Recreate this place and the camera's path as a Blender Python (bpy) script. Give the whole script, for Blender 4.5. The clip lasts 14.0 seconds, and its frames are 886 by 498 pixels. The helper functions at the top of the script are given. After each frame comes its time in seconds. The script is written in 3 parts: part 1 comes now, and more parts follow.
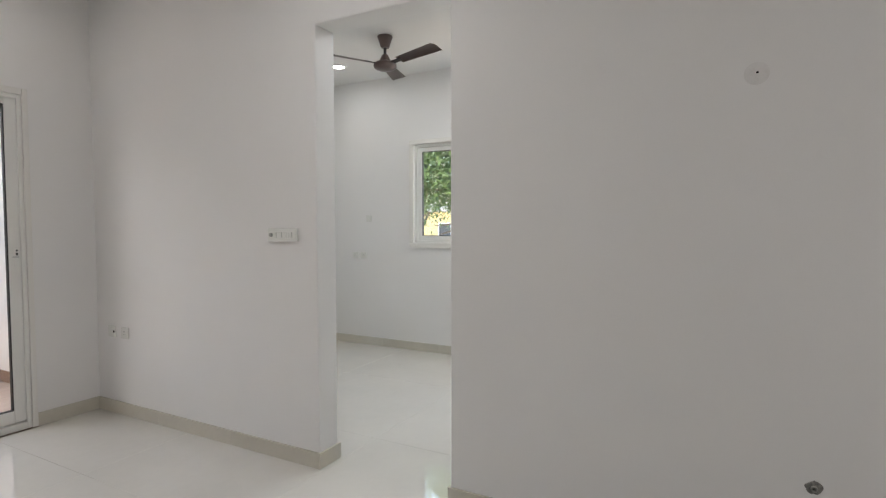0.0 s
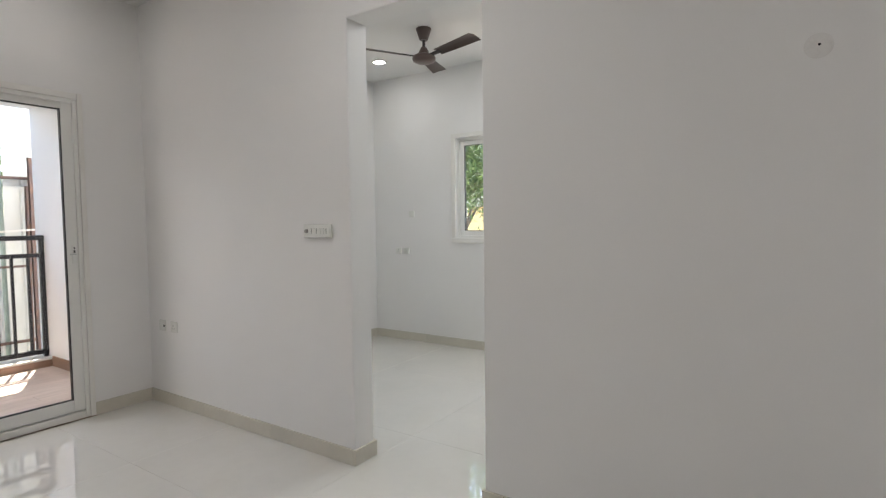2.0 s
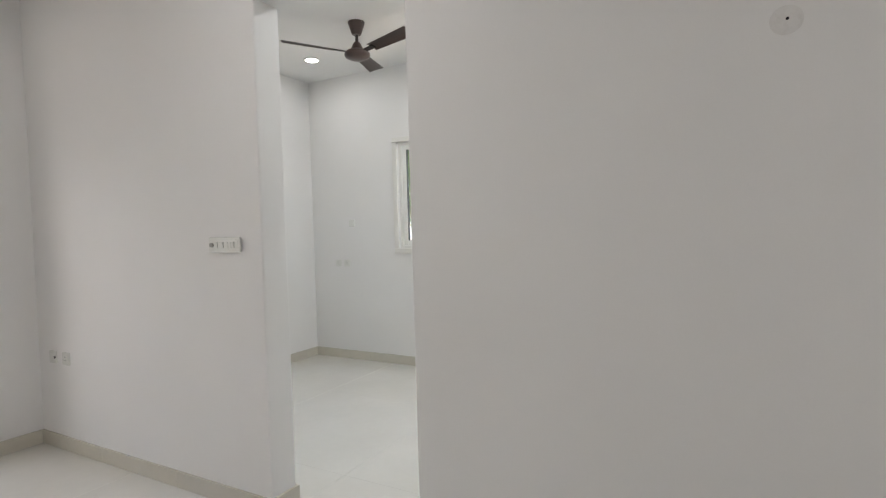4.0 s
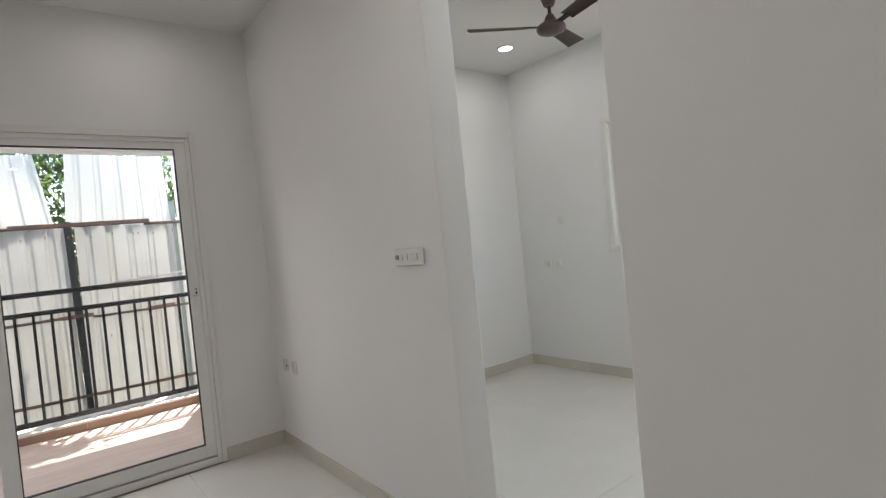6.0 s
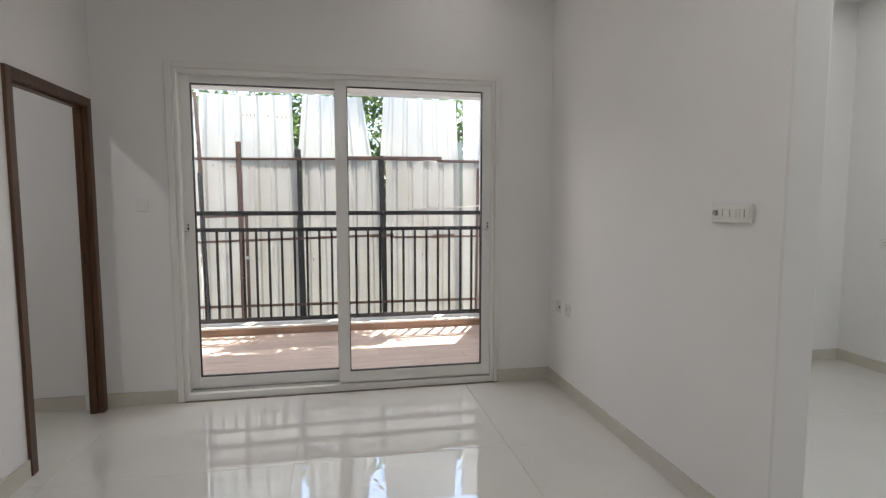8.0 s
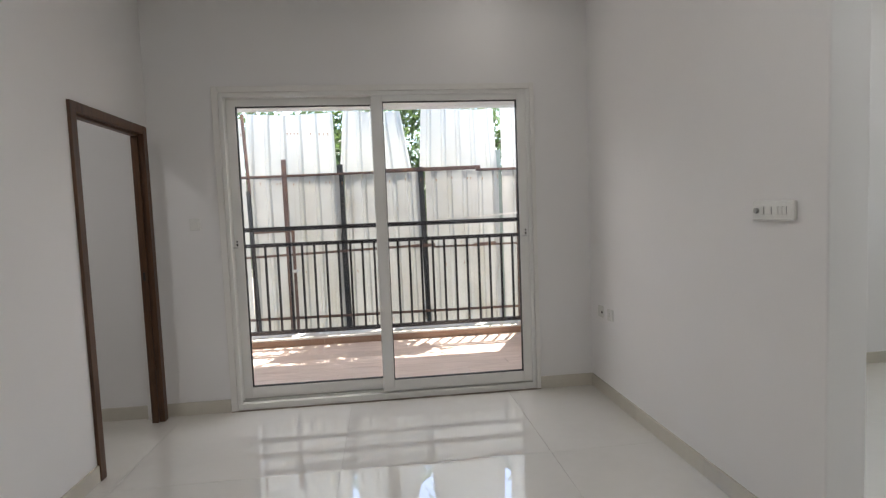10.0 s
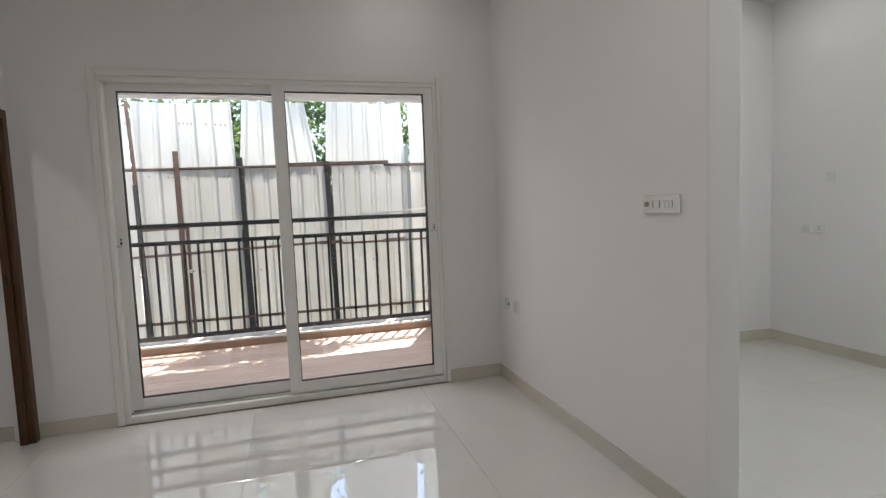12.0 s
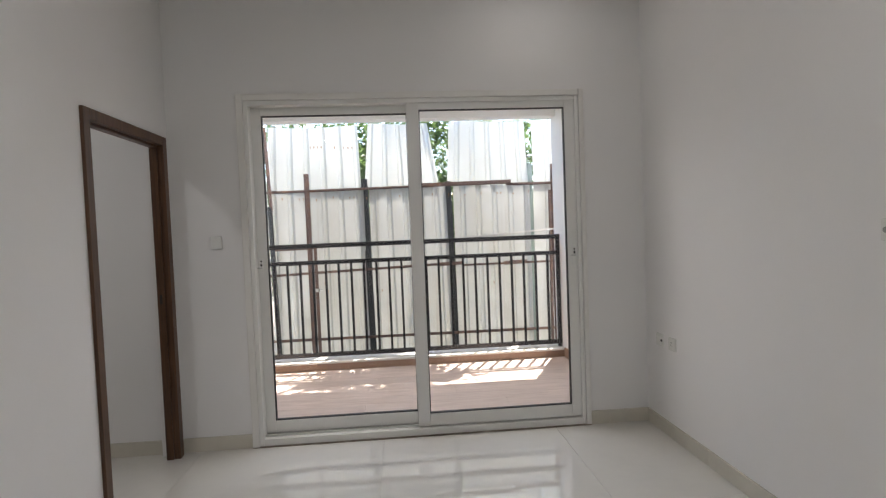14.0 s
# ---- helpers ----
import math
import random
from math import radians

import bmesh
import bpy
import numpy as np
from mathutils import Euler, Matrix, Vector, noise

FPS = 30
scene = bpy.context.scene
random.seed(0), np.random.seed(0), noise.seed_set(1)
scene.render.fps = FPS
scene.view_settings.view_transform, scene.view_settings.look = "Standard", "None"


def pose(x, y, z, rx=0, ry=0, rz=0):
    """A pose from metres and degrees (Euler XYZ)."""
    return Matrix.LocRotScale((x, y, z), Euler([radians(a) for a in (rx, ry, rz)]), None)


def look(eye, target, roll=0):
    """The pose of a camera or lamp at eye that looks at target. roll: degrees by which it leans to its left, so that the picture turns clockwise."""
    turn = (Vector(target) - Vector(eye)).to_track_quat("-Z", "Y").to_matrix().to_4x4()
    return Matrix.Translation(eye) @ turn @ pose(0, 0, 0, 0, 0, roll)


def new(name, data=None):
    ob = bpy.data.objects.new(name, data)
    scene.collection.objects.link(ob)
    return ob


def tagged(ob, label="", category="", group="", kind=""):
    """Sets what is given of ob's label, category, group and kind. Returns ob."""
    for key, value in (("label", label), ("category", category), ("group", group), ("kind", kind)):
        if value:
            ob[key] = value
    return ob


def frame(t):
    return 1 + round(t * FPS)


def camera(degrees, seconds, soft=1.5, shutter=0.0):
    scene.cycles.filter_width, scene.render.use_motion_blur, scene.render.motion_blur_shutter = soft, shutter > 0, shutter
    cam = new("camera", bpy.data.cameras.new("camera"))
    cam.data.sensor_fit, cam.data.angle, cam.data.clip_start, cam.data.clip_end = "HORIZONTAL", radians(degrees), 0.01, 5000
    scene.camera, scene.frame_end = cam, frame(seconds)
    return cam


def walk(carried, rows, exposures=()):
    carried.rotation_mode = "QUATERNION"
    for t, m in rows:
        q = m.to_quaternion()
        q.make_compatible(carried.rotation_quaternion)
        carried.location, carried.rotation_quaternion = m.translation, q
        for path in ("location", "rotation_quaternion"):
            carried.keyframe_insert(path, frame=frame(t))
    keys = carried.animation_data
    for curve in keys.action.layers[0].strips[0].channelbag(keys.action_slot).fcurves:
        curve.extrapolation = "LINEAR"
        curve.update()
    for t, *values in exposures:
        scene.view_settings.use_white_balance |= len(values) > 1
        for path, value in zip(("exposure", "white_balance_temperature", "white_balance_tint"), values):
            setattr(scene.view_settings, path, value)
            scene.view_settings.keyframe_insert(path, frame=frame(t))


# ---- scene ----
cam = camera(80.2, 14.0, soft=1.3)
PATH = [
    (0, (-2.359, -4.343, 1.434), (-0.595, -3.404, 1.348), -0.1),
    (0.5, (-2.352, -4.326, 1.435), (-0.562, -3.437, 1.355), -0.8),
    (1, (-2.318, -4.335, 1.432), (-0.539, -3.424, 1.362), -0.5),
    (1.5, (-2.279, -4.352, 1.443), (-0.556, -3.34, 1.374), -0.6),
    (2, (-2.236, -4.381, 1.43), (-0.572, -3.276, 1.327), -0.7),
    (2.5, (-2.148, -4.447, 1.442), (-0.428, -3.428, 1.417), -1.9),
    (2.7, (-2.118, -4.468, 1.434), (-0.359, -3.517, 1.429), -2.4),
    (4.8, (-1.638, -4.152, 1.432), (0.052, -3.097, 1.259), -1.1),
    (5, (-1.575, -4.125, 1.44), (-0.03, -2.864, 1.288), -2.5),
    (5.5, (-1.417, -4.088, 1.444), (-0.147, -2.544, 1.403), -4.6),
    (6, (-1.399, -4.071, 1.449), (-0.18, -2.486, 1.413), -5.7),
    (6.5, (-1.504, -4.002, 1.454), (-0.669, -2.184, 1.433), -4.7),
    (7, (-1.595, -3.996, 1.449), (-1.161, -2.043, 1.424), -4.0),
    (7.5, (-1.64, -3.966, 1.431), (-1.249, -2.007, 1.331), -0.5),
    (8, (-1.654, -3.97, 1.424), (-1.271, -2.015, 1.252), 0.0),
    (8.5, (-1.621, -4.001, 1.419), (-1.357, -2.029, 1.219), -1.0),
    (8.7, (-1.654, -4.016, 1.424), (-1.4, -2.042, 1.229), -1.9),
    (10.8, (-1.591, -4.018, 1.429), (-1.384, -2.032, 1.323), -2.1),
    (11, (-1.613, -4.026, 1.43), (-1.342, -2.047, 1.327), -2.4),
    (11.5, (-1.61, -4.01, 1.419), (-1.208, -2.055, 1.3), -2.6),
    (12, (-1.599, -3.985, 1.415), (-1.05, -2.069, 1.251), -2.3),
    (12.5, (-1.588, -3.948, 1.422), (-0.863, -2.092, 1.248), -2.0),
    (13, (-1.614, -3.906, 1.428), (-0.692, -2.134, 1.322), -2.5),
    (13.5, (-1.739, -3.837, 1.424), (-1.069, -1.954, 1.335), -1.8),
    (14, (-1.762, -3.655, 1.447), (-1.597, -1.663, 1.371), -2.2),
]
EXPOSURES = [(0, 2.83, 6700, 14), (1, 2.92, 6700, 14), (1.5, 2.83, 6700, 13), (2.7, 2.79, 6700, 14), (4.8, 3.08, 6700, 13), (5.1, 2.80, 6700, 13), (6, 2.57, 6700, 13), (7, 2.56, 6700, 14), (11, 2.54, 6700, 14), (13, 2.46, 6700, 14), (14, 2.52, 6700, 14)]
walk(cam, [(t, look(eye, target, roll)) for t, eye, target, roll in PATH],
     exposures=EXPOSURES)

# ---- world, sun, lamps' strengths ----
SUN_DIR = Vector((0.48, 0.96, 2.4)).normalized()
world = bpy.data.worlds.new("sky")
scene.world = world
world.use_nodes = True
wn = world.node_tree.nodes
sky = wn.new("ShaderNodeTexSky")
sky.sky_type = "NISHITA"
sky.sun_disc = False
sky.sun_elevation = math.asin(SUN_DIR.z)
sky.sun_rotation = math.atan2(SUN_DIR.x, SUN_DIR.y)
wn["Background"].inputs["Strength"].default_value = 0.15
world.node_tree.links.new(sky.outputs["Color"], wn["Background"].inputs["Color"])

sun = new("sun", bpy.data.lights.new("sun", "SUN"))
sun.data.energy = 3.2
sun.data.angle = radians(0.6)
sun.data.color = (1.0, 0.95, 0.88)
sun.matrix_world = look(SUN_DIR * 30, (0, 0, 0))

# added fill lamp hidden under the balcony ceiling, standing in for sky light
sky_fill = new("door_fill", bpy.data.lights.new("door_fill", "AREA"))
sky_fill.data.shape, sky_fill.data.size, sky_fill.data.size_y = "RECTANGLE", 2.6, 0.7
sky_fill.data.energy = 5.0
sky_fill.data.color = (0.97, 0.985, 1.0)
sky_fill.matrix_world = look((-1.6, 0.95, 2.85), (-1.6, -0.15, 1.0))

DOWNLIGHT_GLOW = 4.0
DOWNLIGHT_WATTS = 1.0


# ---- materials ----
def material(name, colour, rough=0.6, metal=0.0, vary=0.06, scale=3.0, fine=60.0, bump=0.05, dist=0.002,
             specular=0.5, spread=0.0, island=False):
    """Principled paint, plaster, metal or stone with variation at two scales and a fine relief."""
    m = bpy.data.materials.new(name)
    m.use_nodes = True
    n, l = m.node_tree.nodes, m.node_tree.links
    p = n["Principled BSDF"]
    p.inputs["Metallic"].default_value = metal
    p.inputs["Specular IOR Level"].default_value = specular
    co = n.new("ShaderNodeTexCoord")
    big = n.new("ShaderNodeTexNoise")
    big.inputs["Scale"].default_value = scale
    big.inputs["Detail"].default_value = 4
    small = n.new("ShaderNodeTexNoise")
    small.inputs["Scale"].default_value = fine
    small.inputs["Detail"].default_value = 3
    l.new(co.outputs["Object"], big.inputs["Vector"])
    l.new(co.outputs["Object"], small.inputs["Vector"])
    add = n.new("ShaderNodeMath")
    add.operation = "MULTIPLY_ADD"
    add.inputs[1].default_value = 0.35
    l.new(small.outputs["Fac"], add.inputs[0])
    l.new(big.outputs["Fac"], add.inputs[2])
    ramp = n.new("ShaderNodeMapRange")
    ramp.inputs["From Min"].default_value = 0.35
    ramp.inputs["From Max"].default_value = 1.0
    ramp.inputs["To Min"].default_value = 1.0 - vary
    ramp.inputs["To Max"].default_value = 1.0 + vary
    l.new(add.outputs[0], ramp.inputs["Value"])
    value = ramp.outputs["Result"]
    if spread or island:
        info = n.new("ShaderNodeNewGeometry" if island else "ShaderNodeObjectInfo")
        r = n.new("ShaderNodeMapRange")
        r.inputs["To Min"].default_value = 1 - spread
        r.inputs["To Max"].default_value = 1 + spread
        l.new(info.outputs["Random Per Island" if island else "Random"], r.inputs["Value"])
        mul = n.new("ShaderNodeMath")
        mul.operation = "MULTIPLY"
        l.new(value, mul.inputs[0])
        l.new(r.outputs["Result"], mul.inputs[1])
        value = mul.outputs[0]
    hsv = n.new("ShaderNodeHueSaturation")
    hsv.inputs["Color"].default_value = (*colour, 1)
    l.new(value, hsv.inputs["Value"])
    l.new(hsv.outputs["Color"], p.inputs["Base Color"])
    rr = n.new("ShaderNodeMapRange")
    rr.inputs["To Min"].default_value = rough * 0.85
    rr.inputs["To Max"].default_value = min(1, rough * 1.15)
    l.new(big.outputs["Fac"], rr.inputs["Value"])
    l.new(rr.outputs["Result"], p.inputs["Roughness"])
    if bump:
        b = n.new("ShaderNodeBump")
        b.inputs["Strength"].default_value = bump
        b.inputs["Distance"].default_value = dist
        l.new(add.outputs[0], b.inputs["Height"])
        l.new(b.outputs["Normal"], p.inputs["Normal"])
    return m


def grain(m, along, amount, dark):
    """Adds long streaks of wood grain along an axis (0 x, 1 y, 2 z) to a material."""
    n, l = m.node_tree.nodes, m.node_tree.links
    co = n.new("ShaderNodeTexCoord")
    info = n.new("ShaderNodeObjectInfo")
    shift = n.new("ShaderNodeVectorMath")
    shift.operation = "MULTIPLY_ADD"
    shift.inputs[1].default_value = (7, 5, 3)
    l.new(info.outputs["Random"], shift.inputs[0])
    l.new(co.outputs["Object"], shift.inputs[2])
    mp = n.new("ShaderNodeMapping")
    mp.inputs["Scale"].default_value = [3.0 if i == along else 55.0 for i in range(3)]
    l.new(shift.outputs[0], mp.inputs["Vector"])
    tx = n.new("ShaderNodeTexNoise")
    tx.inputs["Scale"].default_value = 1.0
    tx.inputs["Detail"].default_value = 5
    tx.inputs["Distortion"].default_value = 0.6
    l.new(mp.outputs["Vector"], tx.inputs["Vector"])
    p = n["Principled BSDF"]
    src = p.inputs["Base Color"].links[0].from_socket
    mix = n.new("ShaderNodeMix")
    mix.data_type = "RGBA"
    rng = n.new("ShaderNodeMapRange")
    rng.inputs["From Min"].default_value = 0.42
    rng.inputs["From Max"].default_value = 0.68
    rng.inputs["To Max"].default_value = amount
    l.new(tx.outputs["Fac"], rng.inputs["Value"])
    l.new(rng.outputs["Result"], mix.inputs[0])
    l.new(src, mix.inputs[6])
    mix.inputs[7].default_value = (*dark, 1)
    l.new(mix.outputs[2], p.inputs["Base Color"])
    return m


def stained(m, colour, lo, hi, scale, stretch=(1, 1, 0.25)):
    """Adds blotches of rust or dirt, drawn out downwards."""
    n, l = m.node_tree.nodes, m.node_tree.links
    co = n.new("ShaderNodeTexCoord")
    mp = n.new("ShaderNodeMapping")
    mp.inputs["Scale"].default_value = stretch
    l.new(co.outputs["Object"], mp.inputs["Vector"])
    tx = n.new("ShaderNodeTexNoise")
    tx.inputs["Scale"].default_value = scale
    tx.inputs["Detail"].default_value = 6
    tx.inputs["Roughness"].default_value = 0.65
    l.new(mp.outputs["Vector"], tx.inputs["Vector"])
    rng = n.new("ShaderNodeMapRange")
    rng.inputs["From Min"].default_value = lo
    rng.inputs["From Max"].default_value = hi
    l.new(tx.outputs["Fac"], rng.inputs["Value"])
    p = n["Principled BSDF"]
    src = p.inputs["Base Color"].links[0].from_socket
    mix = n.new("ShaderNodeMix")
    mix.data_type = "RGBA"
    l.new(rng.outputs["Result"], mix.inputs[0])
    l.new(src, mix.inputs[6])
    mix.inputs[7].default_value = (*colour, 1)
    l.new(mix.outputs[2], p.inputs["Base Color"])
    return m


def see_through(m, share, colour):
    """Lets a share of the light through a thin sheet or leaf."""
    n, l = m.node_tree.nodes, m.node_tree.links
    tr = n.new("ShaderNodeBsdfTranslucent")
    tr.inputs["Color"].default_value = (*colour, 1)
    mix = n.new("ShaderNodeMixShader")
    mix.inputs[0].default_value = share
    l.new(n["Principled BSDF"].outputs[0], mix.inputs[1])
    l.new(tr.outputs[0], mix.inputs[2])
    l.new(mix.outputs[0], n["Material Output"].inputs["Surface"])
    return m


def glowing(name, colour, strength):
    m = bpy.data.materials.new(name)
    m.use_nodes = True
    p = m.node_tree.nodes["Principled BSDF"]
    p.inputs["Base Color"].default_value = (*colour, 1)
    p.inputs["Emission Color"].default_value = (*colour, 1)
    p.inputs["Emission Strength"].default_value = strength
    return m


def clear_glass(name):
    """Thin flat pane: light passes straight, with the surface's own mirror reflection."""
    m = bpy.data.materials.new(name)
    m.use_nodes = True
    n, l = m.node_tree.nodes, m.node_tree.links
    n.remove(n["Principled BSDF"])
    fres = n.new("ShaderNodeFresnel")
    fres.inputs["IOR"].default_value = 1.5
    tr = n.new("ShaderNodeBsdfTransparent")
    tr.inputs["Color"].default_value = (0.97, 0.985, 0.975, 1)
    gl = n.new("ShaderNodeBsdfGlossy")
    gl.inputs["Roughness"].default_value = 0.0
    mix = n.new("ShaderNodeMixShader")
    l.new(fres.outputs[0], mix.inputs[0])
    l.new(tr.outputs[0], mix.inputs[1])
    l.new(gl.outputs[0], mix.inputs[2])
    l.new(mix.outputs[0], n["Material Output"].inputs["Surface"])
    return m


WALL = material("white_emulsion", (0.83, 0.82, 0.805), 0.55, vary=0.025, scale=1.3, fine=140, bump=0.10, dist=0.0015, specular=0.35)
CEIL = material("ceiling_paint", (0.82, 0.815, 0.80), 0.7, vary=0.02, scale=1.1, fine=120, bump=0.06)
TILE = material("vitrified_tile", (0.71, 0.695, 0.645), 0.010, specular=1.0, vary=0.045, scale=2.2, fine=16, bump=0.0, spread=0.015)
TILE.node_tree.nodes["Principled BSDF"].inputs["Coat Weight"].default_value = 0.7
TILE.node_tree.nodes["Principled BSDF"].inputs["Coat Roughness"].default_value = 0.01
GROUT = material("grout", (0.62, 0.60, 0.55), 0.8, vary=0.1, fine=200)
SKIRT = material("skirting_tile", (0.61, 0.575, 0.495), 0.22, vary=0.06, scale=3, fine=25, bump=0.01, spread=0.03)
UPVC = material("white_upvc", (0.83, 0.825, 0.79), 0.32, vary=0.02, scale=4, fine=90, bump=0.02)
TRIMM = material("cream_plaster_trim", (0.80, 0.785, 0.745), 0.5, vary=0.03, scale=4, fine=120, bump=0.1)
GASKET = material("black_gasket", (0.02, 0.02, 0.02), 0.6, vary=0.1)
PLATE = material("switch_plastic", (0.80, 0.80, 0.76), 0.22, vary=0.015, scale=20, fine=200, bump=0.0)
PLATE_GREY = material("grey_plastic", (0.33, 0.325, 0.30), 0.4, vary=0.05, bump=0.0)
STEEL = material("brushed_steel", (0.6, 0.6, 0.58), 0.3, metal=1.0, vary=0.05, fine=180)
BROWN = grain(material("stained_door_frame", (0.105, 0.048, 0.022), 0.38, vary=0.14, scale=5, fine=60, bump=0.05), 2, 0.75, (0.04, 0.017, 0.008))
RAILM = material("black_rail_paint", (0.022, 0.022, 0.025), 0.22, vary=0.15, scale=8, fine=100, bump=0.04)
PLANK = grain(material("wood_look_tile", (0.56, 0.45, 0.39), 0.42, vary=0.10, scale=4, fine=50, bump=0.03, spread=0.10), 0, 0.6, (0.36, 0.27, 0.22))
KERB = grain(material("brown_kerb_tile", (0.29, 0.185, 0.130), 0.4, vary=0.12, scale=4, fine=50, bump=0.03, spread=0.06), 0, 0.5, (0.22, 0.12, 0.07))
COPING = stained(material("coping_stone", (0.62, 0.60, 0.56), 0.6, vary=0.1, scale=6, fine=80, bump=0.1), (0.3, 0.27, 0.23), 0.55, 0.8, 9, (1, 1, 1))
SHEET_LOW = stained(stained(material("dirty_cream_sheet", (0.52, 0.522, 0.50), 0.55, vary=0.10, scale=2.5, fine=40, bump=0.05),
                            (0.46, 0.44, 0.38), 0.52, 0.85, 2.2), (0.34, 0.17, 0.06), 0.66, 0.76, 5.5)
SHEET_LOW = stained(SHEET_LOW, (0.40, 0.38, 0.33), 0.56, 0.80, 3.0, (5, 1, 0.12))
SHEET_UP = see_through(stained(material("pale_sheet", (0.63, 0.635, 0.605), 0.5, vary=0.06, scale=2.0, fine=40, bump=0.04),
                               (0.5, 0.46, 0.38), 0.62, 0.92, 2.0), 0.06, (0.86, 0.9, 0.88))
RUST = stained(material("rusty_angle", (0.135, 0.085, 0.070), 0.7, vary=0.22, scale=8, fine=90, bump=0.2), (0.27, 0.14, 0.08), 0.5, 0.75, 12, (1, 1, 1))
RUSTPALE = material("rust_stain", (0.36, 0.22, 0.12), 0.8, vary=0.25, scale=30, fine=120)
BLACKPOST = material("dark_post", (0.028, 0.032, 0.034), 0.6, vary=0.25, scale=7, fine=70, bump=0.1)
GREENPOST = material("green_grey_post", (0.24, 0.30, 0.27), 0.55, vary=0.2, scale=7, fine=70, bump=0.1)
FANM = material("brown_fan_enamel", (0.085, 0.055, 0.048), 0.3, vary=0.08, scale=9, fine=90, bump=0.02)
FANDARK = material("dark_fan_metal", (0.04, 0.032, 0.03), 0.35, metal=0.3, vary=0.08)
FILLER = stained(material("filler_patch", (0.77, 0.755, 0.735), 0.75, vary=0.05, scale=18, fine=160, bump=0.2), (0.66, 0.64, 0.61), 0.5, 0.8, 30, (1, 1, 1))
HOLE = material("dark_hole", (0.01, 0.01, 0.01), 0.9, bump=0.0)
# brown that holds both the shadow and the dirt at the door foot
SHADE_DIRT = stained(material("shade_dirt_line", (0.20, 0.16, 0.12), 0.8, vary=0.2, scale=9, fine=60), (0.45, 0.41, 0.35), 0.5, 0.7, 8, (1, 1, 1))
CEMENT = stained(material("grey_cement", (0.28, 0.27, 0.25), 0.9, vary=0.25, scale=40, fine=200, bump=0.5, dist=0.004), (0.1, 0.1, 0.095), 0.45, 0.65, 60, (1, 1, 1))
EARTH = stained(material("dusty_earth", (0.36, 0.30, 0.23), 0.95, vary=0.2, scale=0.6, fine=12, bump=0.4, dist=0.02), (0.2, 0.17, 0.12), 0.5, 0.7, 0.8, (1, 1, 1))
LEAF = see_through(material("leaf", (0.060, 0.098, 0.038), 0.42, vary=0.2, scale=1.2, fine=9, bump=0.0, spread=0.45, island=True), 0.34, (0.17, 0.27, 0.08))
BARK = stained(material("bark", (0.16, 0.12, 0.085), 0.9, vary=0.25, scale=5, fine=40, bump=0.7, dist=0.01), (0.07, 0.055, 0.04), 0.5, 0.7, 14)
OUTWALL = stained(material("outside_render", (0.70, 0.68, 0.63), 0.85, vary=0.06, scale=1.5, fine=60, bump=0.2), (0.45, 0.42, 0.38), 0.6, 0.85, 2)
YELLOW = material("yellow_render", (0.66, 0.50, 0.22), 0.85, vary=0.08, scale=1.5, fine=50, bump=0.2)
ROOF = material("roof_slab", (0.45, 0.43, 0.4), 0.9, vary=0.1)
DARKGLASS = material("dark_window", (0.04, 0.05, 0.055), 0.12, vary=0.1, bump=0.0)
GLASS = clear_glass("window_glass")
GLOW = glowing("led_diffuser", (1.0, 0.97, 0.93), DOWNLIGHT_GLOW)


# ---- mesh helpers ----
def box(bm, a, b, bevel=0.0):
    """A box from corner a to corner b, with bevelled edges."""
    m = Matrix.Translation([(p + q) / 2 for p, q in zip(a, b)]) @ Matrix.Diagonal([abs(q - p) for p, q in zip(a, b)] + [1])
    made = bmesh.ops.create_cube(bm, size=1.0, matrix=m)
    if bevel:
        edges = list({e for v in made["verts"] for e in v.link_edges})
        bmesh.ops.bevel(bm, geom=edges, offset=bevel, segments=2, affect="EDGES", profile=0.6)
    return bm


def rod(bm, a, b, r, r2=None, seg=12):
    a, b = Vector(a), Vector(b)
    d = b - a
    m = Matrix.Translation((a + b) / 2) @ d.to_track_quat("Z", "Y").to_matrix().to_4x4()
    bmesh.ops.create_cone(bm, cap_ends=True, segments=seg, radius1=r, radius2=r if r2 is None else r2, depth=d.length, matrix=m)
    return bm


def lathe(bm, profile, seg=32, at=(0, 0, 0)):
    """Turns a profile of (radius, z) round the z axis."""
    rings = []
    for r, z in profile:
        if r < 1e-5:
            rings.append([bm.verts.new((at[0], at[1], at[2] + z))])
        else:
            rings.append([bm.verts.new((at[0] + r * math.cos(2 * math.pi * i / seg), at[1] + r * math.sin(2 * math.pi * i / seg), at[2] + z)) for i in range(seg)])
    for p, q in zip(rings, rings[1:]):
        for i in range(seg):
            j = (i + 1) % seg
            face = [p[i % len(p)], p[j % len(p)], q[j % len(q)], q[i % len(q)]]
            face = list(dict.fromkeys(face))
            if len(face) > 2:
                bm.faces.new(face)
    bmesh.ops.recalc_face_normals(bm, faces=bm.faces)
    return bm


def mesh_of(name, bm, mat, smooth=False):
    me = bpy.data.meshes.new(name)
    bm.to_mesh(me)
    bm.free()
    me.materials.append(mat)
    if smooth:
        me.shade_smooth()
    return me


def part(name, bm, mat, parent, label="", smooth=False):
    ob = new(name, mesh_of(name, bm, mat, smooth))
    ob.parent = parent
    if label:
        ob["label"] = label
    return ob


def solid(name, bm, mat, label, category="", kind="", group="", smooth=False):
    return tagged(new(name, mesh_of(name, bm, mat, smooth)), label, category, group, kind)


def thing(name, label, category, at=(0, 0, 0), group="", kind=""):
    ob = tagged(new(name), label, category, group, kind)
    ob.matrix_basis = pose(*at)
    return ob


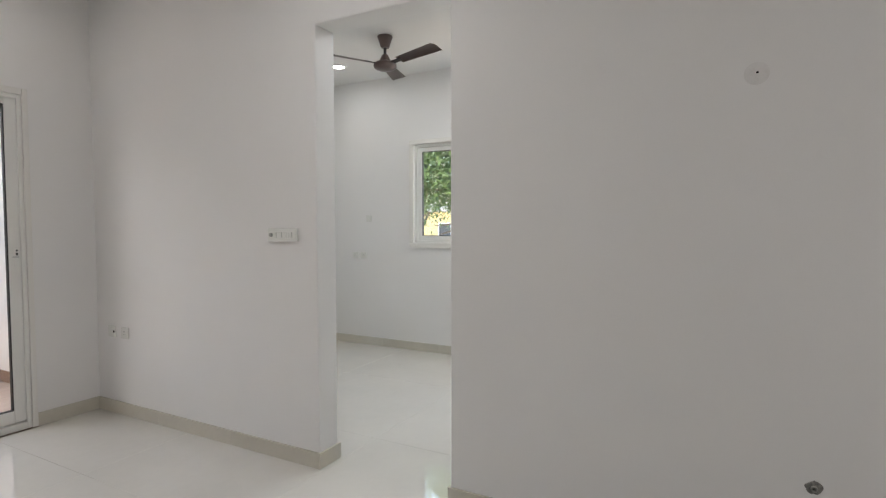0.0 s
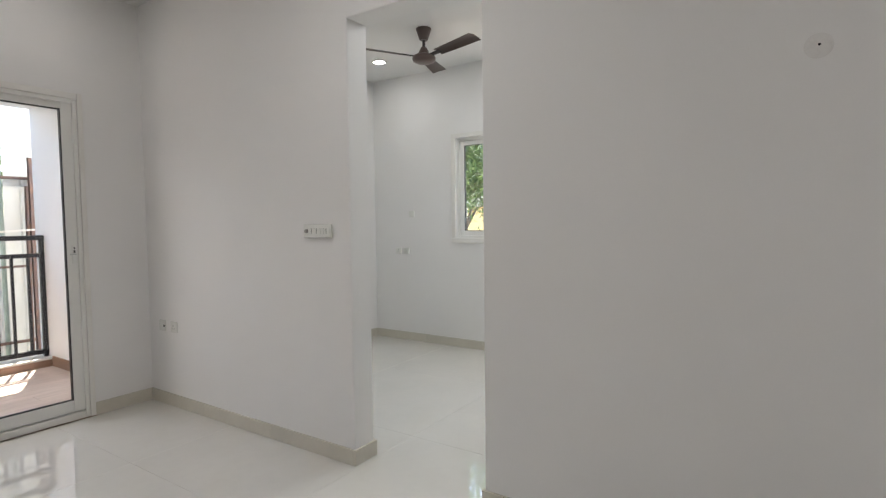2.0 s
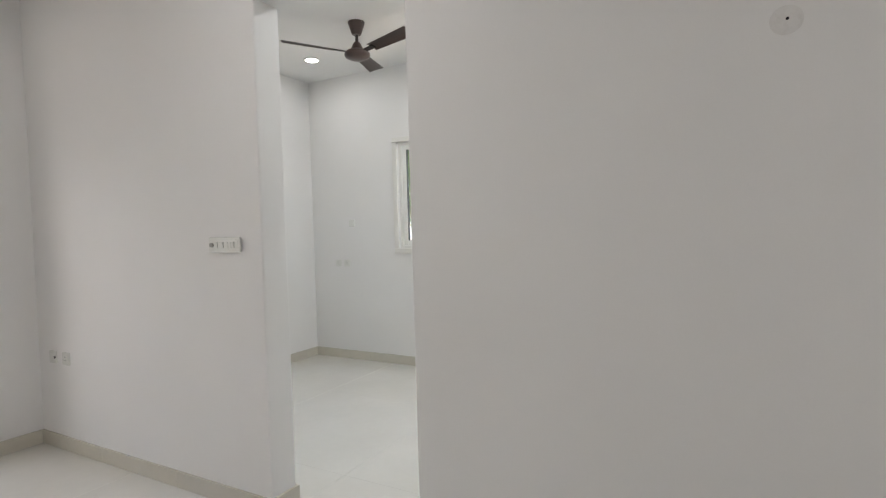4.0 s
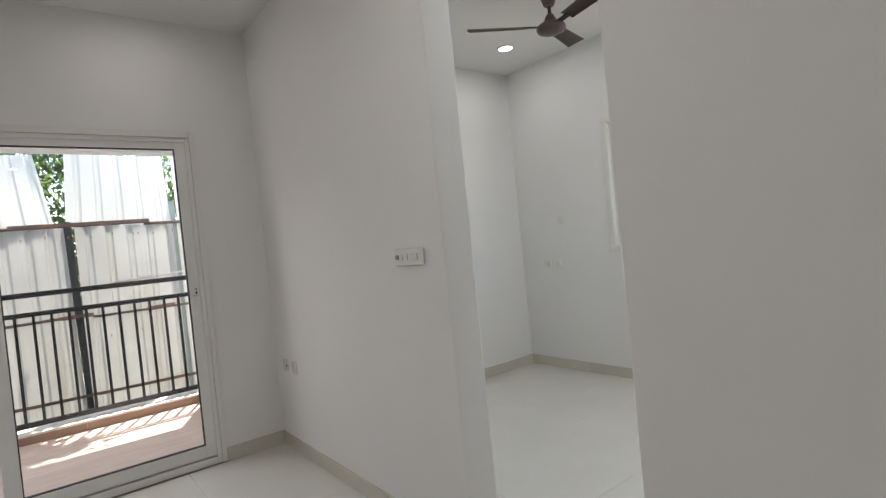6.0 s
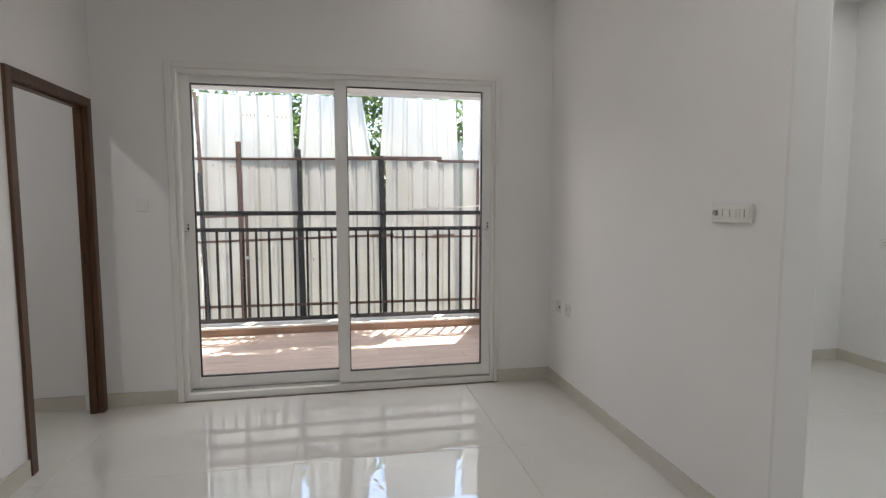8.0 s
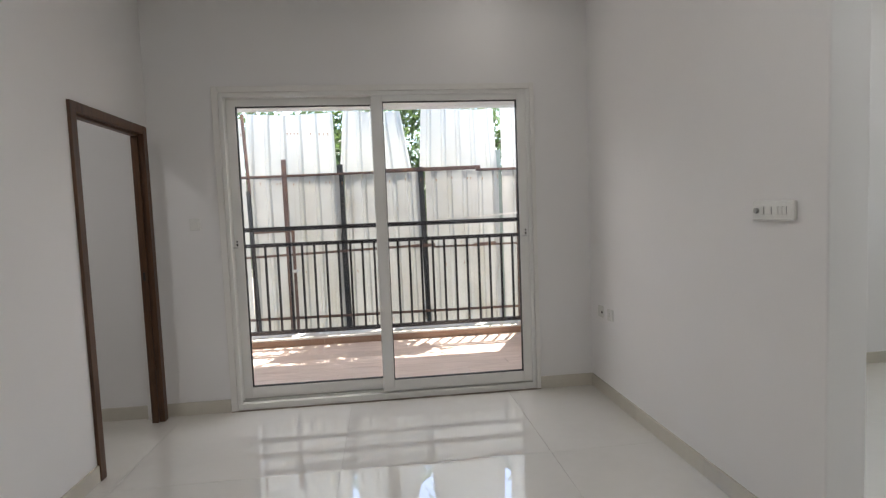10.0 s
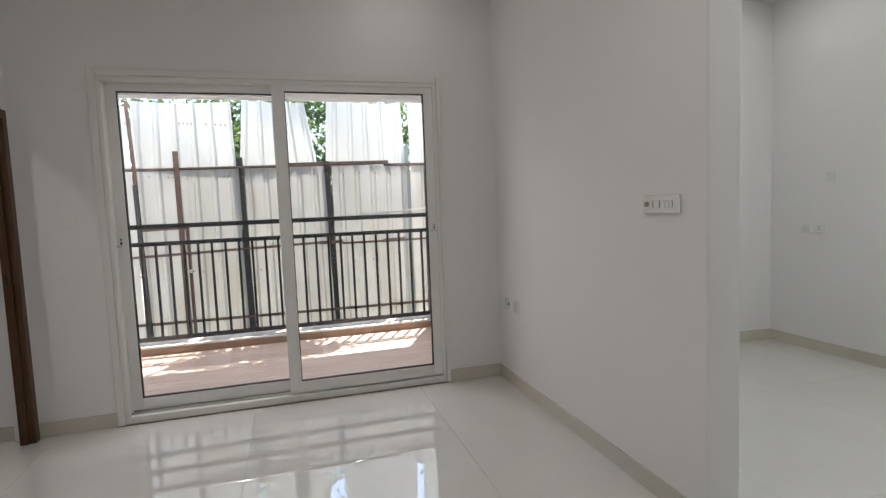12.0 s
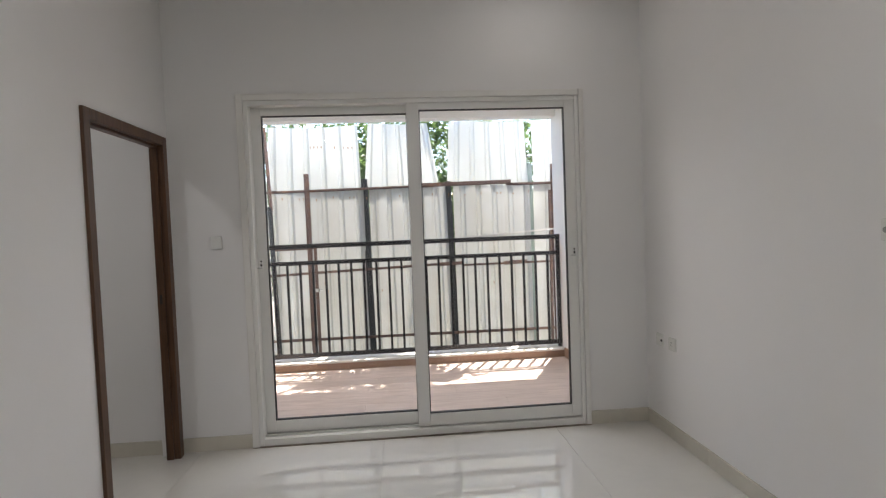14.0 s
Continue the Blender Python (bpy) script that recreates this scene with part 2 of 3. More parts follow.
B = bmesh.new
H = 3.17            # ceiling
T = 0.168           # inner wall
XL, XE = -3.27, 2.83
OP0, OP1, OPH = -3.13, -2.258, 2.59   # opening between the rooms
BACK = -10.2

# ---- large structure ----
# wall between the rooms
w = B()
outline = ((BACK, 0), (OP0, 0), (OP0, OPH), (OP1, OPH), (OP1, 0), (0, 0), (0, H), (BACK, H))
face = w.faces.new([w.verts.new((0, y, z)) for y, z in outline])
push = bmesh.ops.extrude_face_region(w, geom=[face])
bmesh.ops.translate(w, verts=[v for v in push["geom"] if isinstance(v, bmesh.types.BMVert)], vec=(T, 0, 0))
bmesh.ops.recalc_face_normals(w, faces=w.faces)


def at_opening(v):
    return OP0 - 0.001 < v.co.y < OP1 + 0.001


soft = [e for e in w.edges if all(at_opening(v) for v in e.verts) and abs(e.verts[0].co.x - e.verts[1].co.x) < 0.001 and max(v.co.z for v in e.verts) > 0.1]
bmesh.ops.bevel(w, geom=soft, offset=0.009, segments=3, affect="EDGES", profile=0.5)
solid("wall_east", w, WALL, "white emulsion partition wall with a tall doorless opening", "wall", "structure")
# wall with the sliding door, running on behind both rooms
DX0, DX1, DZ = -2.765, -0.470, 2.350
w = B()
box(w, (-5.4, 0, 0), (DX0, 0.2, H))
box(w, (DX1, 0, 0), (XE + 0.2, 0.2, H))
box(w, (DX0, 0, DZ), (DX1, 0.2, H))
solid("wall_north", w, WALL, "white emulsion wall around the balcony door", "wall", "structure")
# wall with the brown door frame
FY0, FY1, FH = -0.965, -0.050, 2.11
w = B()
box(w, (XL - 0.12, -5.2, 0), (XL, FY0, H))
box(w, (XL - 0.12, FY1, 0), (XL, 0, H))
box(w, (XL - 0.12, FY0, FH), (XL, FY1, H))
solid("wall_west", w, WALL, "white emulsion wall beside the brown door frame", "wall", "structure")
w = B()
box(w, (-5.4, BACK - 0.2, 0), (T, BACK, H))
box(w, (-5.6, BACK - 0.2, 0), (-5.4, -5.2, H))
box(w, (-5.4, -5.4, 0), (XL - 0.12, -5.2, H))
solid("wall_south", w, WALL, "white emulsion walls closing the hall", "wall", "structure")
# small room behind the brown door frame
w = B()
box(w, (-5.6, -5.2, 0), (-5.4, 0.2, H))
solid("wall_side_room", w, WALL, "plain white end wall of the side room", "wall", "structure")
# second room: east wall with window, south wall
WY0, WY1, WZ0, WZ1 = -3.00, -1.205, 1.245, 2.365
w = B()
box(w, (XE, -4.6, 0), (XE + 0.2, WY0, H))
box(w, (XE, WY1, 0), (XE + 0.2, 0, H))
box(w, (XE, WY0, 0), (XE + 0.2, WY1, WZ0))
box(w, (XE, WY0, WZ1), (XE + 0.2, WY1, H))
solid("wall_window", w, WALL, "white emulsion wall holding the garden window", "wall", "structure")
w = B()
box(w, (T, -4.8, 0), (XE + 0.2, -4.6, H))
solid("wall_room_south", w, WALL, "white emulsion end wall of the second room", "wall", "structure")
# ceilings and slab
c = B()
box(c, (-5.6, BACK - 0.2, H), (XE + 0.2, 0.2, H + 0.2))
solid("ceiling", c, CEIL, "plain white painted ceiling", "ceiling", "structure")
f = B()
box(f, (-5.6, BACK - 0.2, -0.25), (XE + 0.2, 0.2, -0.005))
floor = solid("floor", f, GROUT, "glossy cream vitrified tile floor with thin joints", "floor", "structure")


def skirting(name, runs):
    """Skirting tiles along straight runs: (x0, y0, x1, y1, nx, ny), n pointing into the room."""
    top = thing(name, "beige tile skirting along the foot of the wall", "skirting", kind="structure")
    for x0, y0, x1, y1, nx, ny in runs:
        length = math.hypot(x1 - x0, y1 - y0)
        n = max(1, round(length / 0.8))
        ux, uy = (x1 - x0) / length, (y1 - y0) / length
        for i in range(n):
            a, b = length * i / n + 0.0008, length * (i + 1) / n - 0.0008
            t = 0.013
            bm = B()
            p = (x0 + ux * a, y0 + uy * a, 0.0005)
            q = (x0 + ux * b + nx * t, y0 + uy * b + ny * t, 0.095)
            box(bm, p, q, 0.0015)
            part("skirting_tile", bm, SKIRT, top)
    return top


skirting("baseboard_hall", [(0, OP1, 0, 0, -1, 0), (-0.013, 0, -0.432, 0, 0, -1), (-2.815, 0, XL, 0, 0, -1),
                            (0, BACK, 0, OP0, -1, 0), (XL, -5.2, XL, FY0 - 0.002, 1, 0)])
skirting("baseboard_opening", [(-0.013, OP1, T + 0.013, OP1, 0, -1), (-0.013, OP0, T + 0.013, OP0, 0, 1)])
skirting("baseboard_room", [(XE, -4.6, XE, 0, -1, 0), (T, 0, XE - 0.013, 0, 0, -1), (T, OP1, T, -0.013, 1, 0), (T, -4.6, T, OP0, 1, 0)])
skirting("baseboard_side_room", [(-5.4, 0, XL - 0.125, 0, 0, -1)])

# ---- sliding balcony door ----
door = thing("door_1", "white uPVC two-panel sliding glass balcony door, closed", "sliding door", kind="structure")
trim = thing("door_trim", "cream plaster band around the sliding balcony door", "trim", kind="structure")
for a, b in (((-2.814, -0.020, 0.0), (DX0 - 0.001, 0.0, 2.396)), ((DX1 + 0.001, -0.020, 0.0), (-0.433, 0.0, 2.396)),
             ((DX0, -0.019, DZ + 0.001), (DX1, 0.0, 2.396))):
    bm = B()
    box(bm, a, b, 0.006)
    part("trim_band", bm, TRIMM, trim)
for a, b in (((DX0, -0.006, 0.0), (DX0 + 0.026, 0.13, DZ)), ((DX1 - 0.026, -0.006, 0.0), (DX1, 0.13, DZ)),
             ((DX0 + 0.026, -0.006, DZ - 0.028), (DX1 - 0.026, 0.13, DZ)), ((DX0 + 0.026, -0.006, 0.0), (DX1 - 0.026, 0.13, 0.052))):
    bm = B()
    box(bm, a, b, 0.004)
    part("frame_bar", bm, UPVC, door)
# thin dark strip paints the shadow and dirt line under the door
bm = B()
box(bm, (-2.812, -0.024, 0.0003), (-0.435, -0.006, 0.006), 0.002)
part("shade_dirt_strip", bm, SHADE_DIRT, door, "dark strip of painted shadow and dirt along the floor")
bm = B()
for y in (0.035, 0.085):
    box(bm, (DX0 + 0.026, y, 0.052), (DX1 - 0.026, y + 0.006, 0.066), 0.001)
part("track", bm, STEEL, door)


def sash(parent, x0, x1, y, z0, z1, stile, bottom, top, name="sash", axis=0):
    """A sash of four bars with gasket and glass. axis 0: in the xz plane at depth y; 1: in the yz plane at depth x = y."""
    def P(u, v, z):
        return (u, y + v, z) if axis == 0 else (y + v, u, z)
    s = new(name)
    s.parent = parent
    d = 0.042
    for n, a, b in (("stile", (x0, z0), (x0 + stile, z1)), ("stile", (x1 - stile, z0), (x1, z1)),
                    ("bottom_rail", (x0 + stile, z0), (x1 - stile, z0 + bottom)), ("top_rail", (x0 + stile, z1 - top), (x1 - stile, z1))):
        bm = B()
        box(bm, P(a[0], 0, a[1]), P(b[0], d, b[1]), 0.004)
        part(n, bm, UPVC, s)
    i0, i1, j0, j1 = x0 + stile, x1 - stile, z0 + bottom, z1 - top
    g = 0.006
    bm = B()
    for a, b in (((i0, j0), (i0 + g, j1)), ((i1 - g, j0), (i1, j1)), ((i0 + g, j0), (i1 - g, j0 + g)), ((i0 + g, j1 - g), (i1 - g, j1))):
        box(bm, P(a[0], 0.006, a[1]), P(b[0], 0.036, b[1]))
    part("gasket", bm, GASKET, s)
    bm = B()
    if axis == 0:
        vs = [bm.verts.new(P(u, 0.021, z)) for u, z in ((i0, j0), (i1, j0), (i1, j1), (i0, j1))]
    else:
        vs = [bm.verts.new(P(u, 0.021, z)) for u, z in ((i0, j0), (i0, j1), (i1, j1), (i1, j0))]
    bm.faces.new(vs)
    pane = part("pane", bm, GLASS, s, "clear glass pane")
    pane.visible_shadow = False
    return s


left = sash(door, -2.757, -1.590, 0.070, 0.068, 2.338, 0.084, 0.082, 0.070)
right = sash(door, -1.678, -0.478, 0.012, 0.062, 2.345, 0.086, 0.084, 0.068)


def sash_handle(parent, x, y, z):
    bm = B()
    box(bm, (x - 0.014, y - 0.010, z - 0.068), (x + 0.014, y, z + 0.068), 0.004)
    h = part("handle_plate", bm, UPVC, parent)
    bm = B()
    box(bm, (x - 0.006, y - 0.0125, z + 0.012), (x + 0.006, y - 0.0095, z + 0.030), 0.001)
    box(bm, (x - 0.005, y - 0.0125, z + 0.040), (x + 0.005, y - 0.0095, z + 0.052), 0.001)
    part("key_slot", bm, GASKET, h, "dark key slot")
    bm = B()
    box(bm, (x - 0.030, y - 0.026, z - 0.004), (x + 0.008, y - 0.0125, z + 0.006), 0.003)
    part("lever", bm, STEEL, h, "small metal lever")


sash_handle(left, -2.715, 0.070, 1.225)
sash_handle(right, -0.521, 0.012, 1.225)

# ---- window of the second room ----
win = thing("window_1", "white uPVC sliding window overlooking leafy trees", "window", kind="structure")
for a, b in (((XE - 0.018, -3.055, 1.195), (XE, -1.150, WZ0 - 0.001)), ((XE - 0.018, -3.055, WZ1 + 0.001), (XE, -1.150, 2.415)),
             ((XE - 0.018, WY1 + 0.001, WZ0), (XE, -1.150, WZ1)), ((XE - 0.018, -3.055, WZ0), (XE, WY0 - 0.001, WZ1))):
    bm = B()
    box(bm, a, b, 0.005)
    part("trim_band", bm, TRIMM, win)
for a, b in (((XE + 0.02, WY0, WZ0), (XE + 0.12, WY0 + 0.035, WZ1)), ((XE + 0.02, WY1 - 0.035, WZ0), (XE + 0.12, WY1, WZ1)),
             ((XE + 0.02, WY0 + 0.035, WZ0), (XE + 0.12, WY1 - 0.035, WZ0 + 0.03)), ((XE + 0.02, WY0 + 0.035, WZ1 - 0.035), (XE + 0.12, WY1 - 0.035, WZ1))):
    bm = B()
    box(bm, a, b, 0.004)
    part("frame_bar", bm, UPVC, win)
ws = sash(win, -2.13, WY1 - 0.037, XE + 0.030, WZ0 + 0.031, WZ1 - 0.037, 0.052, 0.050, 0.045, axis=1)
sash(win, WY0 + 0.037, -2.08, XE + 0.075, WZ0 + 0.031, WZ1 - 0.037, 0.052, 0.050, 0.045, axis=1)
bm = B()
box(bm, (XE + 0.020, WY1 - 0.068, 1.66), (XE + 0.030, WY1 - 0.046, 1.80), 0.004)
part("handle_plate", bm, UPVC, ws)
bm = B()
box(bm, (XE - 0.024, -3.06, 1.186), (XE, -1.24, 1.194), 0.002)
part("sill", bm, TRIMM, win)

# ---- brown door frame ----
fr = thing("door_frame", "dark brown stained wooden door frame without a leaf", "door frame", kind="structure")
J, JD = 0.070, 0.066
for n, a, b in (("jamb", (XL - JD, FY1 - J, 0.001), (XL - 0.020, FY1, FH)), ("jamb", (XL - JD, FY0, 0.001), (XL - 0.020, FY0 + J, FH)),
                ("head", (XL - JD, FY0 + J, FH - J), (XL - 0.020, FY1 - J, FH)),
                ("rebate", (XL - 0.020, FY1 - J + 0.014, 0.001), (XL + 0.018, FY1, FH)), ("rebate", (XL - 0.020, FY0, 0.001), (XL + 0.018, FY0 + J - 0.014, FH)),
                ("rebate", (XL - 0.020, FY0 + J - 0.014, FH - J + 0.014), (XL + 0.018, FY1 - J + 0.014, FH))):
    bm = B()
    box(bm, a, b, 0.003)
    part(n, bm, BROWN, fr)
bm = B()
box(bm, (XL - 0.050, FY1 - J - 0.002, 1.03), (XL - 0.034, FY1 - J, 1.09), 0.0005)
part("strike_plate", bm, FANDARK, fr, "small dark strike plate")

# ---- balcony ----
BX0, BX1, KY = -3.55, 0.030, 2.02
bm = B()
box(bm, (BX0, 0.2, -0.45), (BX1, 2.32, -0.030))
deck = solid("balcony_floor", bm, GROUT, "balcony floor of brown wood-look plank tiles", "balcony floor", "structure")
bm = B()
box(bm, (BX1, 0.2, -0.45), (BX1 + 0.2, 2.32, 3.35))
solid("wall_balcony_east", bm, WALL, "white painted side wall of the balcony", "wall", "structure")
bm = B()
box(bm, (BX0 - 0.2, 0.2, -0.45), (BX0, 2.32, 3.35))
solid("wall_balcony_west", bm, WALL, "white painted side wall of the balcony", "wall", "structure")
bm = B()
box(bm, (BX0, 0.2, 2.98), (BX1, 2.325, 3.35))
box(bm, (BX0, 2.14, 2.665), (BX1, 2.325, 2.98))
solid("balcony_ceiling", bm, CEIL, "white balcony ceiling with a drop beam", "ceiling", "structure")
bm = B()
box(bm, (BX0, KY + 0.012, -0.02), (BX1, 2.30, 0.050))
kerb = solid("balcony_kerb", bm, COPING, "low tiled kerb with a pale stone top", "kerb", "structure")
bm = B()
box(bm, (BX0, KY - 0.004, 0.052), (BX1, 2.32, 0.072), 0.004)
part("coping", bm, COPING, kerb, "pale stone coping")
for i in range(3):
    x0 = BX0 + i * (BX1 - BX0) / 3
    bm = B()
    box(bm, (x0 + 0.001, KY, -0.0195), (x0 + (BX1 - BX0) / 3 - 0.001, KY + 0.012, 0.051), 0.001)
    part("kerb_tile", bm, KERB, kerb)
sk = thing("baseboard_balcony", "brown tile skirting on the balcony side walls", "skirting", kind="structure")
for x in (BX0, BX1 - 0.012):
    bm = B()
    box(bm, (x, 0.2, -0.0195), (x + 0.012, KY - 0.002, 0.085), 0.0015)
    part("skirting_tile", bm, KERB, sk)

RY = 2.13
rl = thing("balcony_railing", "black painted steel balcony railing standing on the kerb", "railing", (0, 0, 0))
bm = B()
box(bm, (-3.226, RY - 0.025, 1.292), (BX1, RY + 0.025, 1.342), 0.010)
part("top_rail", bm, RAILM, rl)
bm = B()
box(bm, (-3.226, RY - 0.020, 1.113), (BX1, RY + 0.020, 1.158), 0.010)
part("middle_rail", bm, RAILM, rl)
bm = B()
box(bm, (-3.226, RY - 0.020, 0.106), (BX1, RY + 0.020, 0.152), 0.004)
part("bottom_rail", bm, RAILM, rl)
for x in (-3.224, 0.006):
    bm = B()
    box(bm, (x - 0.020, RY - 0.020, 0.072), (x + 0.020, RY + 0.020, 1.338), 0.003)
    part("post", bm, RAILM, rl)
bal = None
x = -3.110
while x < -0.06:
    bm = B()
    if bal is None:
        box(bm, (-0.0125, -0.0125, 0.150), (0.0125, 0.0125, 1.115))
        bal = mesh_of("baluster", bm, RAILM)
    o = new("baluster", bal)
    o.parent = rl
    o.location = (x, RY, 0)
    x += 0.1362

# ---- fence beyond the balcony ----
GZ = -0.45
FYY = 3.10


def corrugated(bm, x0a, x1a, x0b, x1b, z0, z1, y0, y1, bend=0.0, pitch=0.21, phase=0.0):
    """A trapezoid-ribbed sheet from z0 (x0a..x1a) to z1 (x0b..x1b)."""
    prof = []
    width = x1a - x0a
    u = phase - pitch
    while u < width:
        prof += [(u + pitch * 0.02, 0.0), (u + pitch * 0.62, 0.0), (u + pitch * 0.70, -0.022), (u + pitch * 0.86, -0.022)]
        u += pitch
        prof.append((u - 0.003, 0.0))
    prof = [(0.0, 0.0)] + [(p, d) for p, d in prof if 0.002 < p < width - 0.002] + [(width, 0.0)]
    rows = 9
    grid = []
    for k in range(rows):
        s = k / (rows - 1)
        row = []
        for p, d in prof:
            q = p / width
            xa, xb = x0a + q * width, x0b + q * (x1b - x0b)
            wob = 0.012 * math.sin(2.3 * xa + 3.1 * s) + bend * s * s
            row.append(bm.verts.new((xa + (xb - xa) * s, y0 + (y1 - y0) * s + d + wob, z0 + (z1 - z0) * s + 0.01 * math.sin(xa * 5))))
        grid.append(row)
    for r, t in zip(grid, grid[1:]):
        for i in range(len(r) - 1):
            bm.faces.new((r[i], r[i + 1], t[i + 1], t[i]))
    ex = bmesh.ops.solidify(bm, geom=bm.faces[:], thickness=0.0025)
    return bm


fence = thing("site_fence", "tall fence of stained cream corrugated sheets on rusty posts", "fence", (0, 0, GZ))
fence.matrix_basis = pose(0, 0, 0)
LOW = ((-6.4, -4.6), (-4.58, -3.385), (-3.375, -2.187), (-2.118, -1.098), (-1.040, -0.035), (0.012, 1.4), (1.42, 3.2), (3.22, 5.0))
PHASE = (0.0, 0.05, 0.104, 0.094, -0.05, 0.02, 0.0, 0.0)   # where the ribs of each sheet begin
for (x0, x1), rib in zip(LOW, PHASE):
    bm = B()
    corrugated(bm, x0, x1, x0, x1 - (0.04 if x1 == -1.098 else 0), GZ, 2.0, FYY + 0.03, FYY + 0.02, phase=rib)
    part("lower_sheet", bm, SHEET_LOW, fence)
UP = ((-6.4, -4.6, -6.4, -4.6, 2.72), (-4.58, -3.39, -4.58, -3.42, 2.74), (-3.37, -2.215, -3.36, -2.238, 2.80), (-2.175, -1.215, -2.10, -1.345, 2.82),
      (-1.115, -0.045, -1.06, -0.075, 2.83), (0.03, 1.4, 0.026, 1.4, 2.83), (1.42, 3.2, 1.42, 3.2, 2.75), (3.22, 5.0, 3.22, 5.0, 2.75))
for (a0, a1, b0, b1, z), rib in zip(UP, PHASE):
    bm = B()
    corrugated(bm, a0, a1, b0, b1, 1.985, z, FYY + 0.055, FYY + 0.05, bend=0.05, phase=rib)
    part("upper_sheet", bm, SHEET_UP, fence, "pale translucent upper sheet")


def angle_bar(bm, a, b, wide, deep):
    """A bar of L section between two points."""
    a, b = Vector(a), Vector(b)
    d = b - a
    side = Vector((1, 0, 0)) if abs(d.z) > abs(d.x) else Vector((0, 0, 1))
    back = Vector((0, 1, 0))
    t = 0.006
    for p, q in ((side * wide, back * t), (side * t, back * deep)):
        vs = []
        for e in (a, b):
            vs += [bm.verts.new(e + o) for o in (Vector(), p, p + q, q)]
        for i in range(4):
            j = (i + 1) % 4
            bm.faces.new((vs[i], vs[j], vs[4 + j], vs[4 + i]))
        bm.faces.new(vs[3::-1])
        bm.faces.new(vs[4:])
    bmesh.ops.recalc_face_normals(bm, faces=bm.faces)
    return bm


for a, b, wd, mat, lab in (
        ((-2.895, 2.99, GZ), (-2.905, 2.99, 2.19), 0.062, RUST, "rusty brown angle post"),
        ((-2.82, 3.00, GZ), (-2.825, 3.00, 1.30), 0.040, RUST, "rusty brown angle post"),
        ((0.215, 2.98, GZ), (0.215, 2.98, 2.23), 0.085, RUST, "rusty brown angle post"),
        ((0.165, 3.0, GZ), (0.185, 3.0, 1.9), 0.030, RUST, "rusty brown angle post"),
        ((-3.345, 3.03, 1.75), (-3.385, 3.03, 2.78), 0.040, RUST, "rusty leaning bar"),
        ((-5.6, 3.0, GZ), (-5.6, 3.0, 2.2), 0.062, RUST, "rusty brown angle post")):
    bm = B()
    angle_bar(bm, a, b, wd, 0.04)
    part("fence_post", bm, mat, fence, lab)
for a, b, r, mat in (((-3.30, 3.05, GZ), (-3.345, 3.05, 1.80), 0.024, BLACKPOST), ((-2.14, 3.16, GZ), (-2.175, 3.16, 2.12), 0.039, BLACKPOST),
                     ((-1.05, 3.16, GZ), (-1.105, 3.16, 2.06), 0.036, BLACKPOST), ((0.012, 3.20, GZ), (-0.02, 3.20, 2.26), 0.034, GREENPOST)):
    bm = B()
    box(bm, (-r, -r, 0), (r, r, (Vector(b) - Vector(a)).length), 0.003)
    bm.transform(Matrix.Translation(a) @ (Vector(b) - Vector(a)).to_track_quat("Z", "Y").to_matrix().to_4x4())
    part("fence_post", bm, mat, fence, "dark steel post")
for a, b, wd in (((-6.4, 3.055, 1.925), (-1.60, 3.055, 1.985), 0.030), ((-1.62, 3.035, 1.985), (-0.30, 3.035, 2.000), 0.050), ((-0.36, 3.055, 1.978), (5.0, 3.055, 1.98), 0.032),
                 ((-6.4, 3.055, 0.84), (-1.20, 3.055, 0.985), 0.032), ((-1.25, 3.045, 0.975), (-0.95, 3.045, 0.980), 0.045), ((-0.96, 3.055, 0.960), (5.0, 3.055, 0.97), 0.028),
                 ((-0.42, 3.035, 0.955), (-0.12, 3.035, 0.965), 0.05),
                 ((-6.4, 3.055, 0.11), (5.0, 3.055, 0.065), 0.035), ((-3.3, 3.02, 1.245), (-2.8, 3.02, 1.255), 0.03)):
    bm = B()
    angle_bar(bm, a, b, wd, 0.03)
    part("fence_rail", bm, RUST, fence, "rusty brown angle rail")
bm = B()
angle_bar(bm, (-1.4, 2.975, 1.285), (0.25, 2.975, 1.385), 0.024, 0.02)
part("brace", bm, COPING, fence, "thin pale leaning bar")
for x, z in ((-2.79, 0.745), (-2.85, 1.31)):
    bm = B()
    rod(bm, (x - 0.055, 2.985, z), (x + 0.055, 2.985, z), 0.012)
    rod(bm, (x, 2.965, z - 0.02), (x, 2.965, z + 0.02), 0.022)
    part("clamp", bm, STEEL, fence, "worn metal scaffold clamp")

